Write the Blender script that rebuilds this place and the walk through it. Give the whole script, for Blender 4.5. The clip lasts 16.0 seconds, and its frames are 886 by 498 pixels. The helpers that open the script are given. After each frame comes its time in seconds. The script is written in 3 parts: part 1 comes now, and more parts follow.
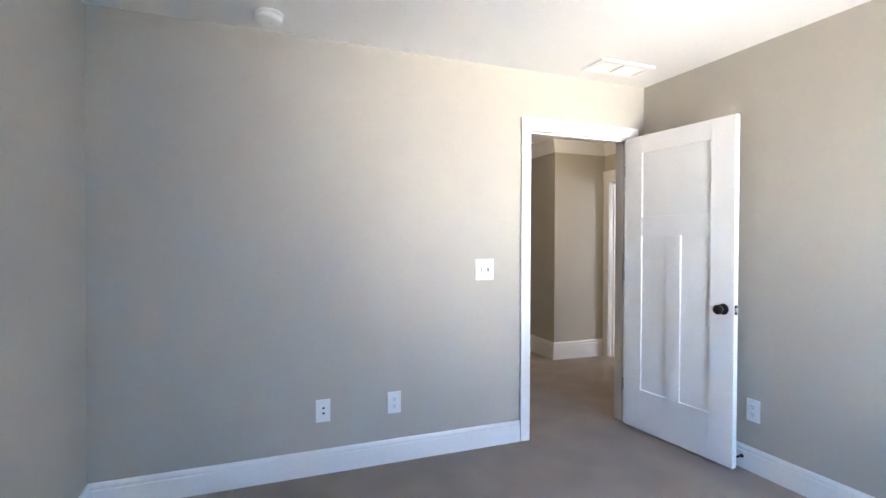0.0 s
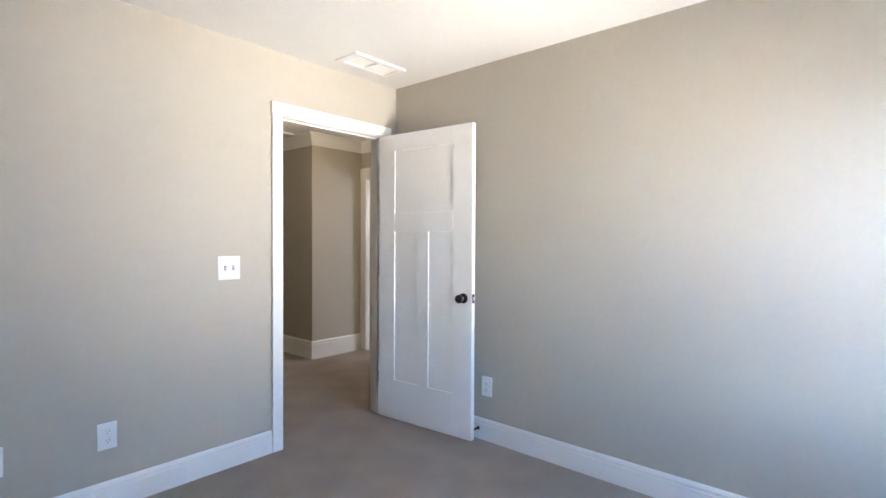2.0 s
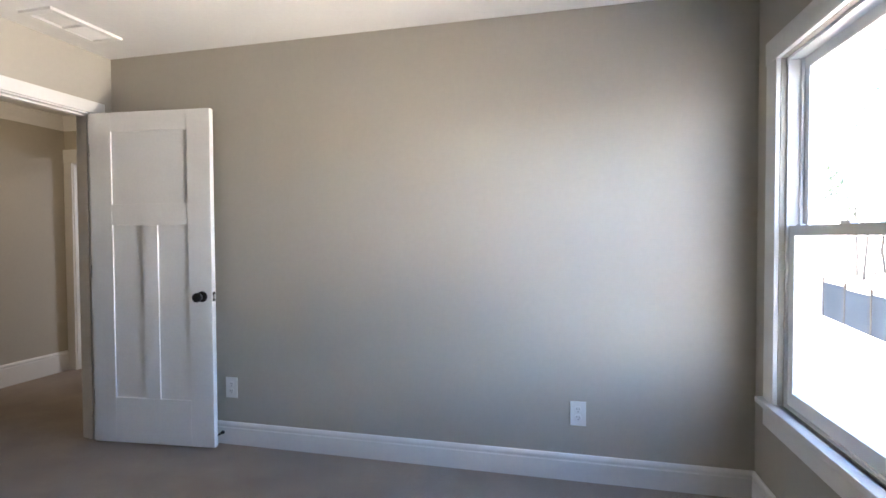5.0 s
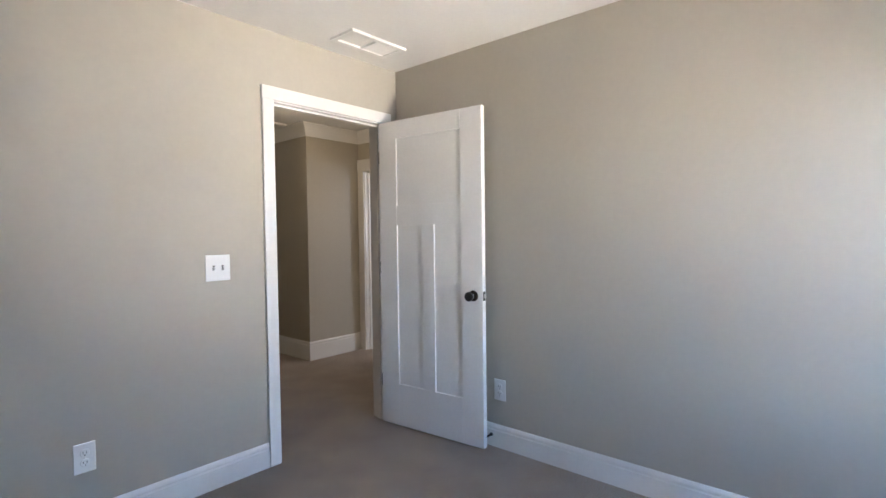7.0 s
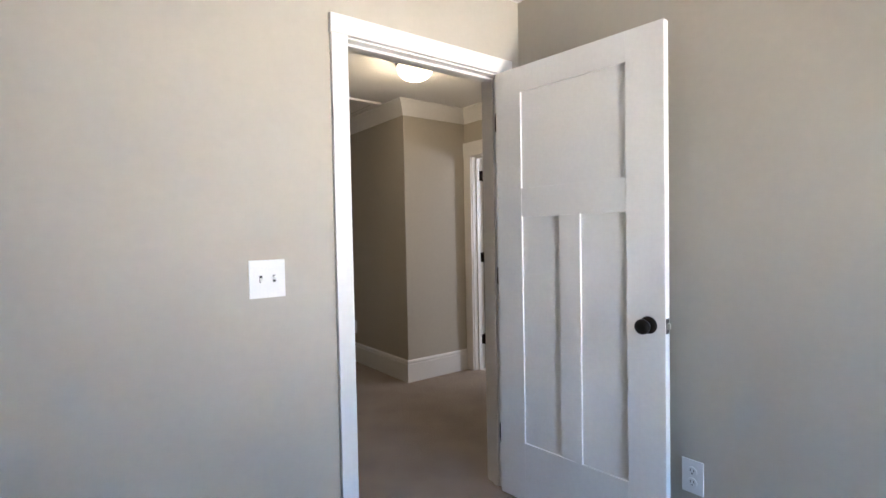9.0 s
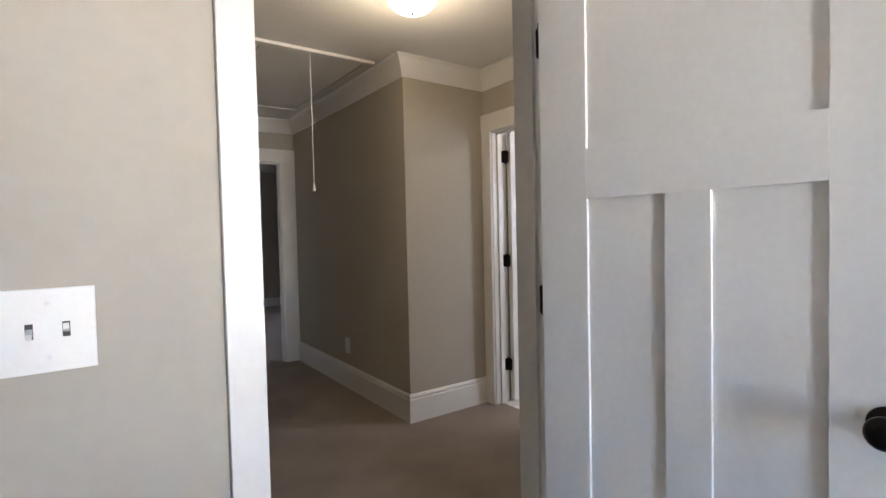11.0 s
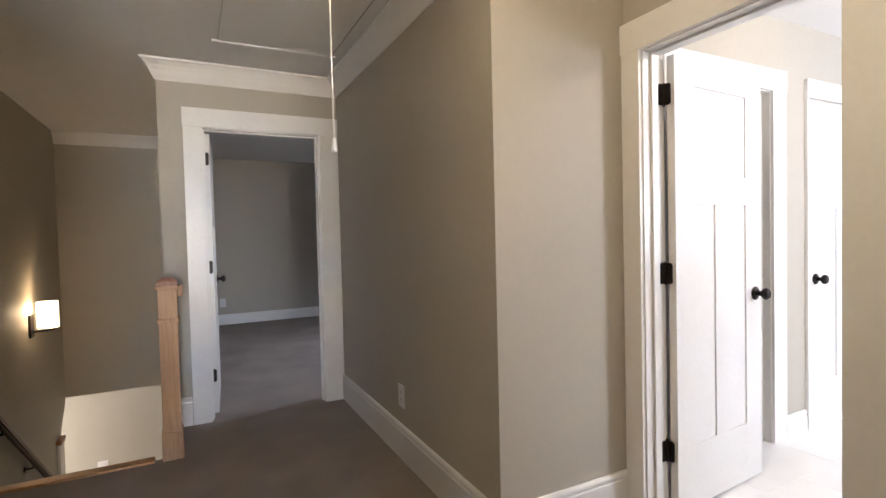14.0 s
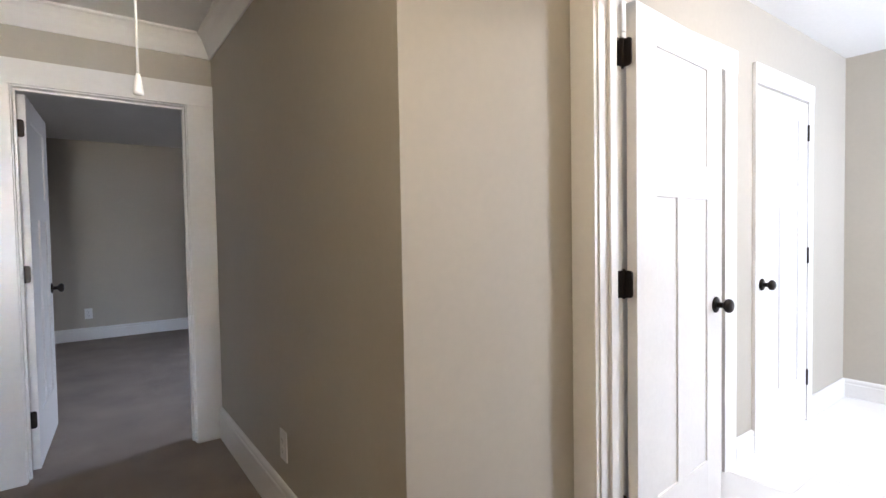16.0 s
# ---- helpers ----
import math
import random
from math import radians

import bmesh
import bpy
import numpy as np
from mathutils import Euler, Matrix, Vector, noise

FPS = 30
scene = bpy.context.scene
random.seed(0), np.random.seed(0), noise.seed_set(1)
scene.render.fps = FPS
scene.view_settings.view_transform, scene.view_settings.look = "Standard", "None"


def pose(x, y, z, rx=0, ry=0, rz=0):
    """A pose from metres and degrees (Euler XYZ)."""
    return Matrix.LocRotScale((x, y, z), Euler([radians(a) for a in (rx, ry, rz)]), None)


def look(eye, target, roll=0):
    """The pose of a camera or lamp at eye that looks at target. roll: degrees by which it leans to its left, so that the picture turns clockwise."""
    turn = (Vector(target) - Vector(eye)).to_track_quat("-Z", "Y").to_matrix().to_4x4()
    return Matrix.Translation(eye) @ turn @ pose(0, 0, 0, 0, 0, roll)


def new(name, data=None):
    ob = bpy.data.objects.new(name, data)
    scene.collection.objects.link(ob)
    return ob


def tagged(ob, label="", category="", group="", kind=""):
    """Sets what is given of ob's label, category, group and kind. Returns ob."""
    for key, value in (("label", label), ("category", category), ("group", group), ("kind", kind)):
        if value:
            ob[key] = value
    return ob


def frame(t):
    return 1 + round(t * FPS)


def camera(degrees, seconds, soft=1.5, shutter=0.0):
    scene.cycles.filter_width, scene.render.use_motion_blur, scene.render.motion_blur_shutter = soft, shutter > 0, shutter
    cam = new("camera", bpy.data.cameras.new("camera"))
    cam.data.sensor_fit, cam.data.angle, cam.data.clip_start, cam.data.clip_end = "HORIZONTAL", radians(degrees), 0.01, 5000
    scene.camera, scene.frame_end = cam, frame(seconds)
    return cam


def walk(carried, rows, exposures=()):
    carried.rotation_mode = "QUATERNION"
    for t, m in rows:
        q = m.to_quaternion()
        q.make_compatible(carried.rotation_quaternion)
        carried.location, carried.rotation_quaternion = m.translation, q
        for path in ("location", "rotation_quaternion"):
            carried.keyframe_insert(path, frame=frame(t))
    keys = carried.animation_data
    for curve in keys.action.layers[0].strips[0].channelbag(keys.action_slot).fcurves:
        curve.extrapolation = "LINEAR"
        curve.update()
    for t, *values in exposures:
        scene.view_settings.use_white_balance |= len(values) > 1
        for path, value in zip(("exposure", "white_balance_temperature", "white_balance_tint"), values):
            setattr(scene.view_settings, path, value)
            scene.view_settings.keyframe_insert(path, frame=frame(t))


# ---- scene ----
cam = camera(83.8, 16.0)
PATH = [
    (0, (-2.656, -2.791, 1.293), (-1.921, -0.932, 1.264), 0.2),
    (0.5, (-2.598, -2.775, 1.279), (-1.767, -0.956, 1.246), 0.1),
    (1, (-2.569, -2.74, 1.277), (-1.614, -0.983, 1.241), 0.1),
    (1.5, (-2.548, -2.704, 1.29), (-1.328, -1.12, 1.248), 0.2),
    (2, (-2.553, -2.716, 1.284), (-1.05, -1.396, 1.246), 0.3),
    (2.5, (-2.562, -2.781, 1.274), (-0.859, -1.732, 1.239), 0.3),
    (3, (-2.596, -2.824, 1.261), (-0.752, -2.05, 1.224), 0.2),
    (3.2, (-2.619, -2.831, 1.252), (-0.73, -2.176, 1.214), 0.2),
    (5.3, (-2.605, -2.807, 1.266), (-0.661, -2.339, 1.215), -0.3),
    (5.5, (-2.572, -2.796, 1.274), (-0.645, -2.262, 1.218), -0.2),
    (6, (-2.527, -2.773, 1.268), (-0.691, -1.984, 1.213), -0.5),
    (6.5, (-2.496, -2.702, 1.271), (-0.801, -1.642, 1.21), -0.6),
    (7, (-2.421, -2.508, 1.281), (-0.908, -1.202, 1.218), -0.7),
    (7.5, (-2.295, -2.341, 1.268), (-0.925, -0.886, 1.207), -1.0),
    (8, (-2.094, -2.16, 1.263), (-0.787, -0.647, 1.203), -1.1),
    (8.5, (-1.946, -1.974, 1.252), (-0.698, -0.412, 1.193), -1.1),
    (9, (-1.825, -1.742, 1.262), (-0.613, -0.152, 1.204), -1.1),
    (9.2, (-1.77, -1.679, 1.262), (-0.576, -0.076, 1.202), -1.1),
    (11.3, (-1.118, -0.857, 1.256), (0.038, 0.773, 1.19), -1.3),
    (11.5, (-1.056, -0.769, 1.25), (0.102, 0.861, 1.183), -1.2),
    (12, (-0.888, -0.566, 1.248), (0.243, 1.082, 1.181), -1.2),
    (12.5, (-0.792, -0.347, 1.234), (0.286, 1.337, 1.172), -1.1),
    (13, (-0.726, -0.126, 1.219), (0.312, 1.583, 1.17), -1.2),
    (13.5, (-0.61, 0.066, 1.222), (0.377, 1.805, 1.168), -1.3),
    (14, (-0.533, 0.249, 1.233), (0.375, 2.03, 1.175), -1.4),
    (14.5, (-0.497, 0.439, 1.227), (0.354, 2.248, 1.176), -1.3),
    (15, (-0.434, 0.556, 1.223), (0.405, 2.37, 1.172), -1.3),
    (15.5, (-0.3, 0.668, 1.22), (0.664, 2.42, 1.157), -1.2),
    (16, (-0.175, 0.725, 1.225), (1.001, 2.341, 1.159), -1.0),
]
EXPOSURES = [          # seconds, stops, kelvin, tint
    (0.0, 6.98, 5500, 15), (2.0, 6.76, 5700, 15), (3.0, 6.57, 5780, 16), (5.5, 6.08, 5890, 17), (7.0, 6.27, 5820, 16),
    (9.0, 6.50, 5690, 16), (11.5, 6.33, 5800, 16), (12.0, 6.33, 5840, 16), (12.5, 6.65, 5860, 16), (13.0, 6.93, 5880, 16),
    (13.5, 7.18, 5860, 16), (15.0, 7.27, 5790, 16), (16.0, 7.29, 5630, 15),
]
walk(cam, [(t, look(eye, target, roll)) for t, eye, target, roll in PATH], EXPOSURES)

# ---------------------------------------------------------------- light
SUN_UP, SUN_TURN = 38, 40          # degrees: height, and compass turn of the sun
world = bpy.data.worlds.new("world")
scene.world = world
world.use_nodes = True
sky = world.node_tree.nodes.new("ShaderNodeTexSky")
sky.sky_type, sky.sun_disc = "NISHITA", False
sky.sun_elevation, sky.sun_rotation = radians(SUN_UP), radians(SUN_TURN)
world.node_tree.links.new(sky.outputs[0], world.node_tree.nodes["Background"].inputs[0])
world.node_tree.nodes["Background"].inputs[1].default_value = 0.05


def lamp(name, kind, where, power, colour=(1, 1, 1), aim=None, **settings):
    data = bpy.data.lights.new(name, kind)
    data.energy, data.color = power, colour
    if kind == "AREA":
        data.shape, data.size, data.size_y = "RECTANGLE", settings["size"], settings["size_y"]
        data.spread = radians(settings.get("spread", 180))
    if kind == "POINT":
        data.shadow_soft_size = settings["radius"]
    if kind == "SUN":
        data.angle = radians(settings["angle"])
    ob = new(name, data)
    ob.matrix_world = look(where, aim) if aim else Matrix.Translation(where)
    return ob


away = Vector((math.sin(radians(SUN_TURN)) * math.cos(radians(SUN_UP)), math.cos(radians(SUN_TURN)) * math.cos(radians(SUN_UP)), math.sin(radians(SUN_UP))))
lamp("sun", "SUN", away * 30, 2.6, (1, 0.94, 0.85), aim=(0, 0, 0), angle=0.5)
# area lamps added in window openings, standing in for light off sunlit ground and sky
lamp("bedroom_ground_light", "AREA", (-0.72, -3.845, 1.00), 0.195, (1.0, 0.84, 0.60), aim=(-0.72, 0, 2.45), size=0.52, size_y=0.70, spread=60)
lamp("bedroom_sky_light", "AREA", (-0.70, -3.845, 1.58), 0.124, (0.34, 0.61, 1.0), aim=(-1.40, -0.2, -0.3), size=0.52, size_y=0.66, spread=118)
# bathroom and far room windows are out of view; added lamps give their daylight
lamp("bath_daylight", "AREA", (3.70, -0.62, 1.52), 0.45, (0.88, 0.93, 1.0), aim=(3.3, 3, 1.3), size=0.66, size_y=0.80)
lamp("far_room_daylight", "AREA", (3.64, 4.90, 1.35), 0.29, (0.86, 0.92, 1.0), aim=(0.6, 5.3, -0.6), size=0.66, size_y=0.76, spread=95)
# warm fill added to brighten the lower hall wall from an unseen opening
lamp("lower_hall_fill", "AREA", (-4.04, 7.5, -1.45), 0.92, (1.0, 0.88, 0.70), aim=(0, 7.6, -1.45), size=0.56, size_y=1.0)

# ---------------------------------------------------------------- materials


def material(name, base, rough=0.5, metal=0.0, big=(0.8, 0.05), small=(60, 0.04), bump=0.0, bump_scale=300, spec=0.5, vary=0.0):
    """A paint-like surface: two scales of mottling round a base colour, fine relief, uneven gloss."""
    m = bpy.data.materials.new(name)
    m.use_nodes = True
    nt = m.node_tree
    b = nt.nodes["Principled BSDF"]
    b.inputs["Metallic"].default_value = metal
    b.inputs["Specular IOR Level"].default_value = spec
    co = nt.nodes.new("ShaderNodeNewGeometry").outputs["Position"]
    total = None
    for scale, amount in (big, small):
        n = nt.nodes.new("ShaderNodeTexNoise")
        n.inputs["Scale"].default_value, n.inputs["Detail"].default_value = scale, 5
        nt.links.new(co, n.inputs["Vector"])
        r = nt.nodes.new("ShaderNodeMapRange")
        r.inputs[1].default_value, r.inputs[2].default_value = 0.25, 0.75
        r.inputs[3].default_value, r.inputs[4].default_value = 1 - amount, 1 + amount
        nt.links.new(n.outputs[0], r.inputs[0])
        if total is None:
            total = r.outputs[0]
            gloss = nt.nodes.new("ShaderNodeMapRange")
            gloss.inputs[3].default_value, gloss.inputs[4].default_value = rough * 0.85, min(1, rough * 1.15)
            nt.links.new(n.outputs[0], gloss.inputs[0])
            nt.links.new(gloss.outputs[0], b.inputs["Roughness"])
        else:
            mul = nt.nodes.new("ShaderNodeMath")
            mul.operation = "MULTIPLY"
            nt.links.new(total, mul.inputs[0]), nt.links.new(r.outputs[0], mul.inputs[1])
            total = mul.outputs[0]
    if vary:
        info = nt.nodes.new("ShaderNodeObjectInfo")
        r = nt.nodes.new("ShaderNodeMapRange")
        r.inputs[3].default_value, r.inputs[4].default_value = 1 - vary, 1 + vary
        nt.links.new(info.outputs["Random"], r.inputs[0])
        mul = nt.nodes.new("ShaderNodeMath")
        mul.operation = "MULTIPLY"
        nt.links.new(total, mul.inputs[0]), nt.links.new(r.outputs[0], mul.inputs[1])
        total = mul.outputs[0]
    mix = nt.nodes.new("ShaderNodeVectorMath")
    mix.operation = "SCALE"
    mix.inputs[0].default_value = base
    nt.links.new(total, mix.inputs["Scale"])
    nt.links.new(mix.outputs[0], b.inputs["Base Color"])
    if bump:
        n = nt.nodes.new("ShaderNodeTexNoise")
        n.inputs["Scale"].default_value, n.inputs["Detail"].default_value = bump_scale, 3
        nt.links.new(co, n.inputs["Vector"])
        bp = nt.nodes.new("ShaderNodeBump")
        bp.inputs["Strength"].default_value, bp.inputs["Distance"].default_value = bump, 0.002
        nt.links.new(n.outputs[0], bp.inputs["Height"])
        nt.links.new(bp.outputs[0], b.inputs["Normal"])
    return m


def carpet_material(name, base):
    m = material(name, base, 0.95, big=(3.2, 0.20), small=(150, 0.30), bump=0.0, spec=0.1)
    nt = m.node_tree
    b = nt.nodes["Principled BSDF"]
    b.inputs["Sheen Weight"].default_value, b.inputs["Sheen Roughness"].default_value = 0.25, 0.6
    co = nt.nodes.new("ShaderNodeNewGeometry").outputs["Position"]
    v = nt.nodes.new("ShaderNodeTexVoronoi")
    v.inputs["Scale"].default_value = 260
    n = nt.nodes.new("ShaderNodeTexNoise")
    n.inputs["Scale"].default_value, n.inputs["Detail"].default_value = 22, 6
    add = nt.nodes.new("ShaderNodeMath")
    add.operation = "ADD"
    nt.links.new(co, v.inputs["Vector"]), nt.links.new(co, n.inputs["Vector"])
    nt.links.new(v.outputs["Distance"], add.inputs[0]), nt.links.new(n.outputs[0], add.inputs[1])
    bp = nt.nodes.new("ShaderNodeBump")
    bp.inputs["Strength"].default_value, bp.inputs["Distance"].default_value = 0.8, 0.012
    nt.links.new(add.outputs[0], bp.inputs["Height"]), nt.links.new(bp.outputs[0], b.inputs["Normal"])
    return m


def wood_material(name, light, dark, rough):
    """Straight-grained wood, the grain running along z."""
    m = bpy.data.materials.new(name)
    m.use_nodes = True
    nt = m.node_tree
    b = nt.nodes["Principled BSDF"]
    co = nt.nodes.new("ShaderNodeTexCoord").outputs["Object"]
    mp = nt.nodes.new("ShaderNodeMapping")
    mp.inputs["Scale"].default_value = (26, 26, 1.6)
    n = nt.nodes.new("ShaderNodeTexNoise")
    n.inputs["Scale"].default_value, n.inputs["Detail"].default_value, n.inputs["Distortion"].default_value = 2.2, 8, 1.2
    ramp = nt.nodes.new("ShaderNodeValToRGB")
    ramp.color_ramp.elements[0].color, ramp.color_ramp.elements[1].color = (*dark, 1), (*light, 1)
    ramp.color_ramp.elements[0].position, ramp.color_ramp.elements[1].position = 0.3, 0.68
    nt.links.new(co, mp.inputs[0]), nt.links.new(mp.outputs[0], n.inputs["Vector"])
    nt.links.new(n.outputs[0], ramp.inputs[0]), nt.links.new(ramp.outputs[0], b.inputs["Base Color"])
    bp = nt.nodes.new("ShaderNodeBump")
    bp.inputs["Strength"].default_value, bp.inputs["Distance"].default_value = 0.15, 0.002
    nt.links.new(n.outputs[0], bp.inputs["Height"]), nt.links.new(bp.outputs[0], b.inputs["Normal"])
    b.inputs["Roughness"].default_value = rough
    return m


def glow_material(name, colour, strength):
    m = bpy.data.materials.new(name)
    m.use_nodes = True
    b = m.node_tree.nodes["Principled BSDF"]
    b.inputs["Base Color"].default_value = (0.9, 0.88, 0.82, 1)
    b.inputs["Roughness"].default_value = 0.3
    b.inputs["Emission Color"].default_value = (*colour, 1)
    b.inputs["Emission Strength"].default_value = strength
    return m


def glass_material(name):
    m = bpy.data.materials.new(name)
    m.use_nodes = True
    b = m.node_tree.nodes["Principled BSDF"]
    b.inputs["Transmission Weight"].default_value, b.inputs["Roughness"].default_value, b.inputs["IOR"].default_value = 1, 0.0, 1.45
    return m


WALL = material("greige_wall_paint", (0.462, 0.430, 0.366), 0.62, big=(0.7, 0.03), small=(35, 0.02), bump=0.12, bump_scale=170, spec=0.35)
CEIL = material("flat_white_ceiling_paint", (0.80, 0.79, 0.77), 0.85, big=(0.6, 0.03), small=(50, 0.02), bump=0.2, bump_scale=140, spec=0.2)
TRIM = material("white_trim_paint", (0.80, 0.79, 0.77), 0.30, big=(2.5, 0.02), small=(45, 0.02), bump=0.05, bump_scale=90)
DOOR = material("white_door_paint", (0.78, 0.77, 0.755), 0.34, big=(2.0, 0.02), small=(60, 0.025), bump=0.08, bump_scale=120, vary=0.01)
VINYL = material("white_window_vinyl", (0.82, 0.82, 0.82), 0.35, big=(3, 0.02), small=(80, 0.015))
PLASTIC = material("white_plastic", (0.80, 0.80, 0.79), 0.38, big=(6, 0.02), small=(120, 0.02))
SEAM = material("grey_painted_seam_shadow", (0.42, 0.41, 0.39), 0.8)
DARK = material("dark_slot", (0.03, 0.03, 0.03), 0.5)
BRONZE = material("oil_rubbed_bronze", (0.022, 0.017, 0.014), 0.34, 0.75, big=(18, 0.25), small=(140, 0.2), bump=0.05, bump_scale=200)
NICKEL = material("satin_nickel", (0.55, 0.53, 0.5), 0.3, 1.0, big=(10, 0.05), small=(200, 0.05))
RUBBER = material("black_rubber", (0.02, 0.02, 0.02), 0.7)
CARPET = carpet_material("taupe_cut_pile_carpet", (0.33, 0.268, 0.222))
OAK = wood_material("oak_newel_wood", (0.50, 0.29, 0.13), (0.37, 0.19, 0.08), 0.42)
CHERRY = wood_material("reddish_stained_cap_wood", (0.34, 0.16, 0.08), (0.25, 0.11, 0.055), 0.4)
STAIN = wood_material("dark_stained_rail_wood", (0.14, 0.065, 0.035), (0.07, 0.03, 0.016), 0.35)
TILE = material("white_marbled_tile", (0.82, 0.81, 0.80), 0.25, big=(2.2, 0.04), small=(9, 0.02))
GROUT = material("pale_grout", (0.81, 0.80, 0.79), 0.8, small=(150, 0.08))
CORD = material("white_cotton_cord", (0.75, 0.74, 0.70), 0.8, small=(500, 0.1))
SOIL = material("sunlit_pale_sandy_ground", (0.62, 0.55, 0.44), 0.95, big=(0.12, 0.2), small=(3, 0.15), bump=0.4, bump_scale=6)
SILT = material("black_silt_fence_fabric", (0.0085, 0.011, 0.0145), 0.9, big=(1.5, 0.3), small=(30, 0.2), spec=0.0)
POST = material("dark_weathered_stake", (0.02, 0.016, 0.012), 0.9, small=(40, 0.2), spec=0.0)
BARK = material("grey_bark", (0.045, 0.040, 0.035), 0.95, spec=0.05, big=(2, 0.2), small=(20, 0.25), bump=0.5, bump_scale=25)
LEAF = material("pale_spring_leaves", (0.06, 0.075, 0.045), 0.8, spec=0.05, big=(0.4, 0.3), small=(5, 0.3), vary=0.15)
GLASS = glass_material("clear_window_glass")
SHADE = glow_material("frosted_glass_shade", (1.0, 0.70, 0.36), 0.045)
DOME = glow_material("lit_alabaster_glass", (1.0, 0.74, 0.42), 0.05)
BULB = glow_material("glowing_bulb", (1.0, 0.66, 0.3), 1.0)

# ---------------------------------------------------------------- building helpers


def bm_box(a, b, bevel=0.0, bm=None):
    bm = bm or bmesh.new()
    lo, hi = [min(p, q) for p, q in zip(a, b)], [max(p, q) for p, q in zip(a, b)]
    made = bmesh.ops.create_cube(bm, size=1)["verts"]
    for v in made:
        v.co = [(lo[i] + hi[i]) / 2 + v.co[i] * (hi[i] - lo[i]) for i in range(3)]
    if bevel:
        edges = list({e for v in made for e in v.link_edges})
        bmesh.ops.bevel(bm, geom=edges, offset=bevel, segments=2, profile=0.7, affect="EDGES")
    return bm


def bm_turned(profile, segments=32, bm=None):
    """A solid turned round z from (radius, height) pairs, closed at both ends."""
    bm = bm or bmesh.new()
    rings = [[bm.verts.new((r * math.cos(k * math.tau / segments), r * math.sin(k * math.tau / segments), z)) for k in range(segments)] for r, z in profile]
    for lo, hi in zip(rings, rings[1:]):
        for k in range(segments):
            bm.faces.new((lo[k], lo[(k + 1) % segments], hi[(k + 1) % segments], hi[k])).smooth = True
    bm.faces.new(rings[0][::-1]), bm.faces.new(rings[-1])
    return bm


def bm_sweep(line, profile, bm=None):
    """A moulding: profile of (offset to the right, height) swept along a plan polyline with mitred corners."""
    bm = bm or bmesh.new()
    pts = [Vector(p) for p in line]
    rings = []
    for k, p in enumerate(pts):
        ways = [(pts[j + 1] - pts[j]).normalized() for j in (k - 1, k) if 0 <= j < len(pts) - 1]
        rights = [Vector((w.y, -w.x)) for w in ways]
        mitre = sum(rights, Vector((0, 0))).normalized()
        mitre /= mitre.dot(rights[0])
        rings.append([bm.verts.new((p.x + mitre.x * d, p.y + mitre.y * d, z)) for d, z in profile])
    n = len(profile)
    for a, b in zip(rings, rings[1:]):
        for k in range(n):
            bm.faces.new((a[k], a[(k + 1) % n], b[(k + 1) % n], b[k]))
    bm.faces.new(rings[0]), bm.faces.new(rings[-1][::-1])
    bmesh.ops.recalc_face_normals(bm, faces=bm.faces)
    return bm


def part(name, bm, mat, parent=None, label="", at=None):
    me = bpy.data.meshes.new(name)
    bm.to_mesh(me)
    bm.free()
    me.materials.append(mat)
    ob = new(name, me)
    ob.parent = parent
    if at is not None:
        ob.matrix_local = at
    return tagged(ob, label)


def empty(name, m, label, category, kind="", group=""):
    ob = new(name)
    ob.empty_display_size = 0.1
    ob.matrix_world = m
    return tagged(ob, label, category, group, kind)


def structure(name, bm, mat, label, category):
    return tagged(part(name, bm, mat), label, category, kind="structure")


def bm_slab(x0, x1, y0, y1, z0, z1, holes=(), axis="z"):
    """A wall, floor or ceiling with rectangular openings through it, as one mesh without inner faces.
    axis: the way through; holes are (u0, u1, v0, v1) in the slab's own plane."""
    lo, hi = (x0, y0, z0), (x1, y1, z1)
    t = "xyz".index(axis)
    u, v = [k for k in range(3) if k != t]
    us = sorted({lo[u], hi[u], *(c for h in holes for c in h[:2] if lo[u] < c < hi[u])})
    vs = sorted({lo[v], hi[v], *(c for h in holes for c in h[2:] if lo[v] < c < hi[v])})

    def full(i, j):
        if not (0 <= i < len(us) - 1 and 0 <= j < len(vs) - 1):
            return False
        cu, cv = (us[i] + us[i + 1]) / 2, (vs[j] + vs[j + 1]) / 2
        return not any(h[0] < cu < h[1] and h[2] < cv < h[3] for h in holes)

    bm = bmesh.new()
    cache = {}

    def vert(a, b, c):
        if (a, b, c) not in cache:
            co = [0, 0, 0]
            co[u], co[v], co[t] = us[a], vs[b], (lo[t], hi[t])[c]
            cache[a, b, c] = bm.verts.new(co)
        return cache[a, b, c]

    for i in range(len(us) - 1):
        for j in range(len(vs) - 1):
            if not full(i, j):
                continue
            for c in (0, 1):
                bm.faces.new([vert(i, j, c), vert(i + 1, j, c), vert(i + 1, j + 1, c), vert(i, j + 1, c)])
            if not full(i - 1, j):
                bm.faces.new([vert(i, j, 0), vert(i, j + 1, 0), vert(i, j + 1, 1), vert(i, j, 1)])
            if not full(i + 1, j):
                bm.faces.new([vert(i + 1, j, 0), vert(i + 1, j + 1, 0), vert(i + 1, j + 1, 1), vert(i + 1, j, 1)])
            if not full(i, j - 1):
                bm.faces.new([vert(i, j, 0), vert(i + 1, j, 0), vert(i + 1, j, 1), vert(i, j, 1)])
            if not full(i, j + 1):
                bm.faces.new([vert(i, j + 1, 0), vert(i + 1, j + 1, 0), vert(i + 1, j + 1, 1), vert(i, j + 1, 1)])
    bmesh.ops.recalc_face_normals(bm, faces=bm.faces)
    return bm


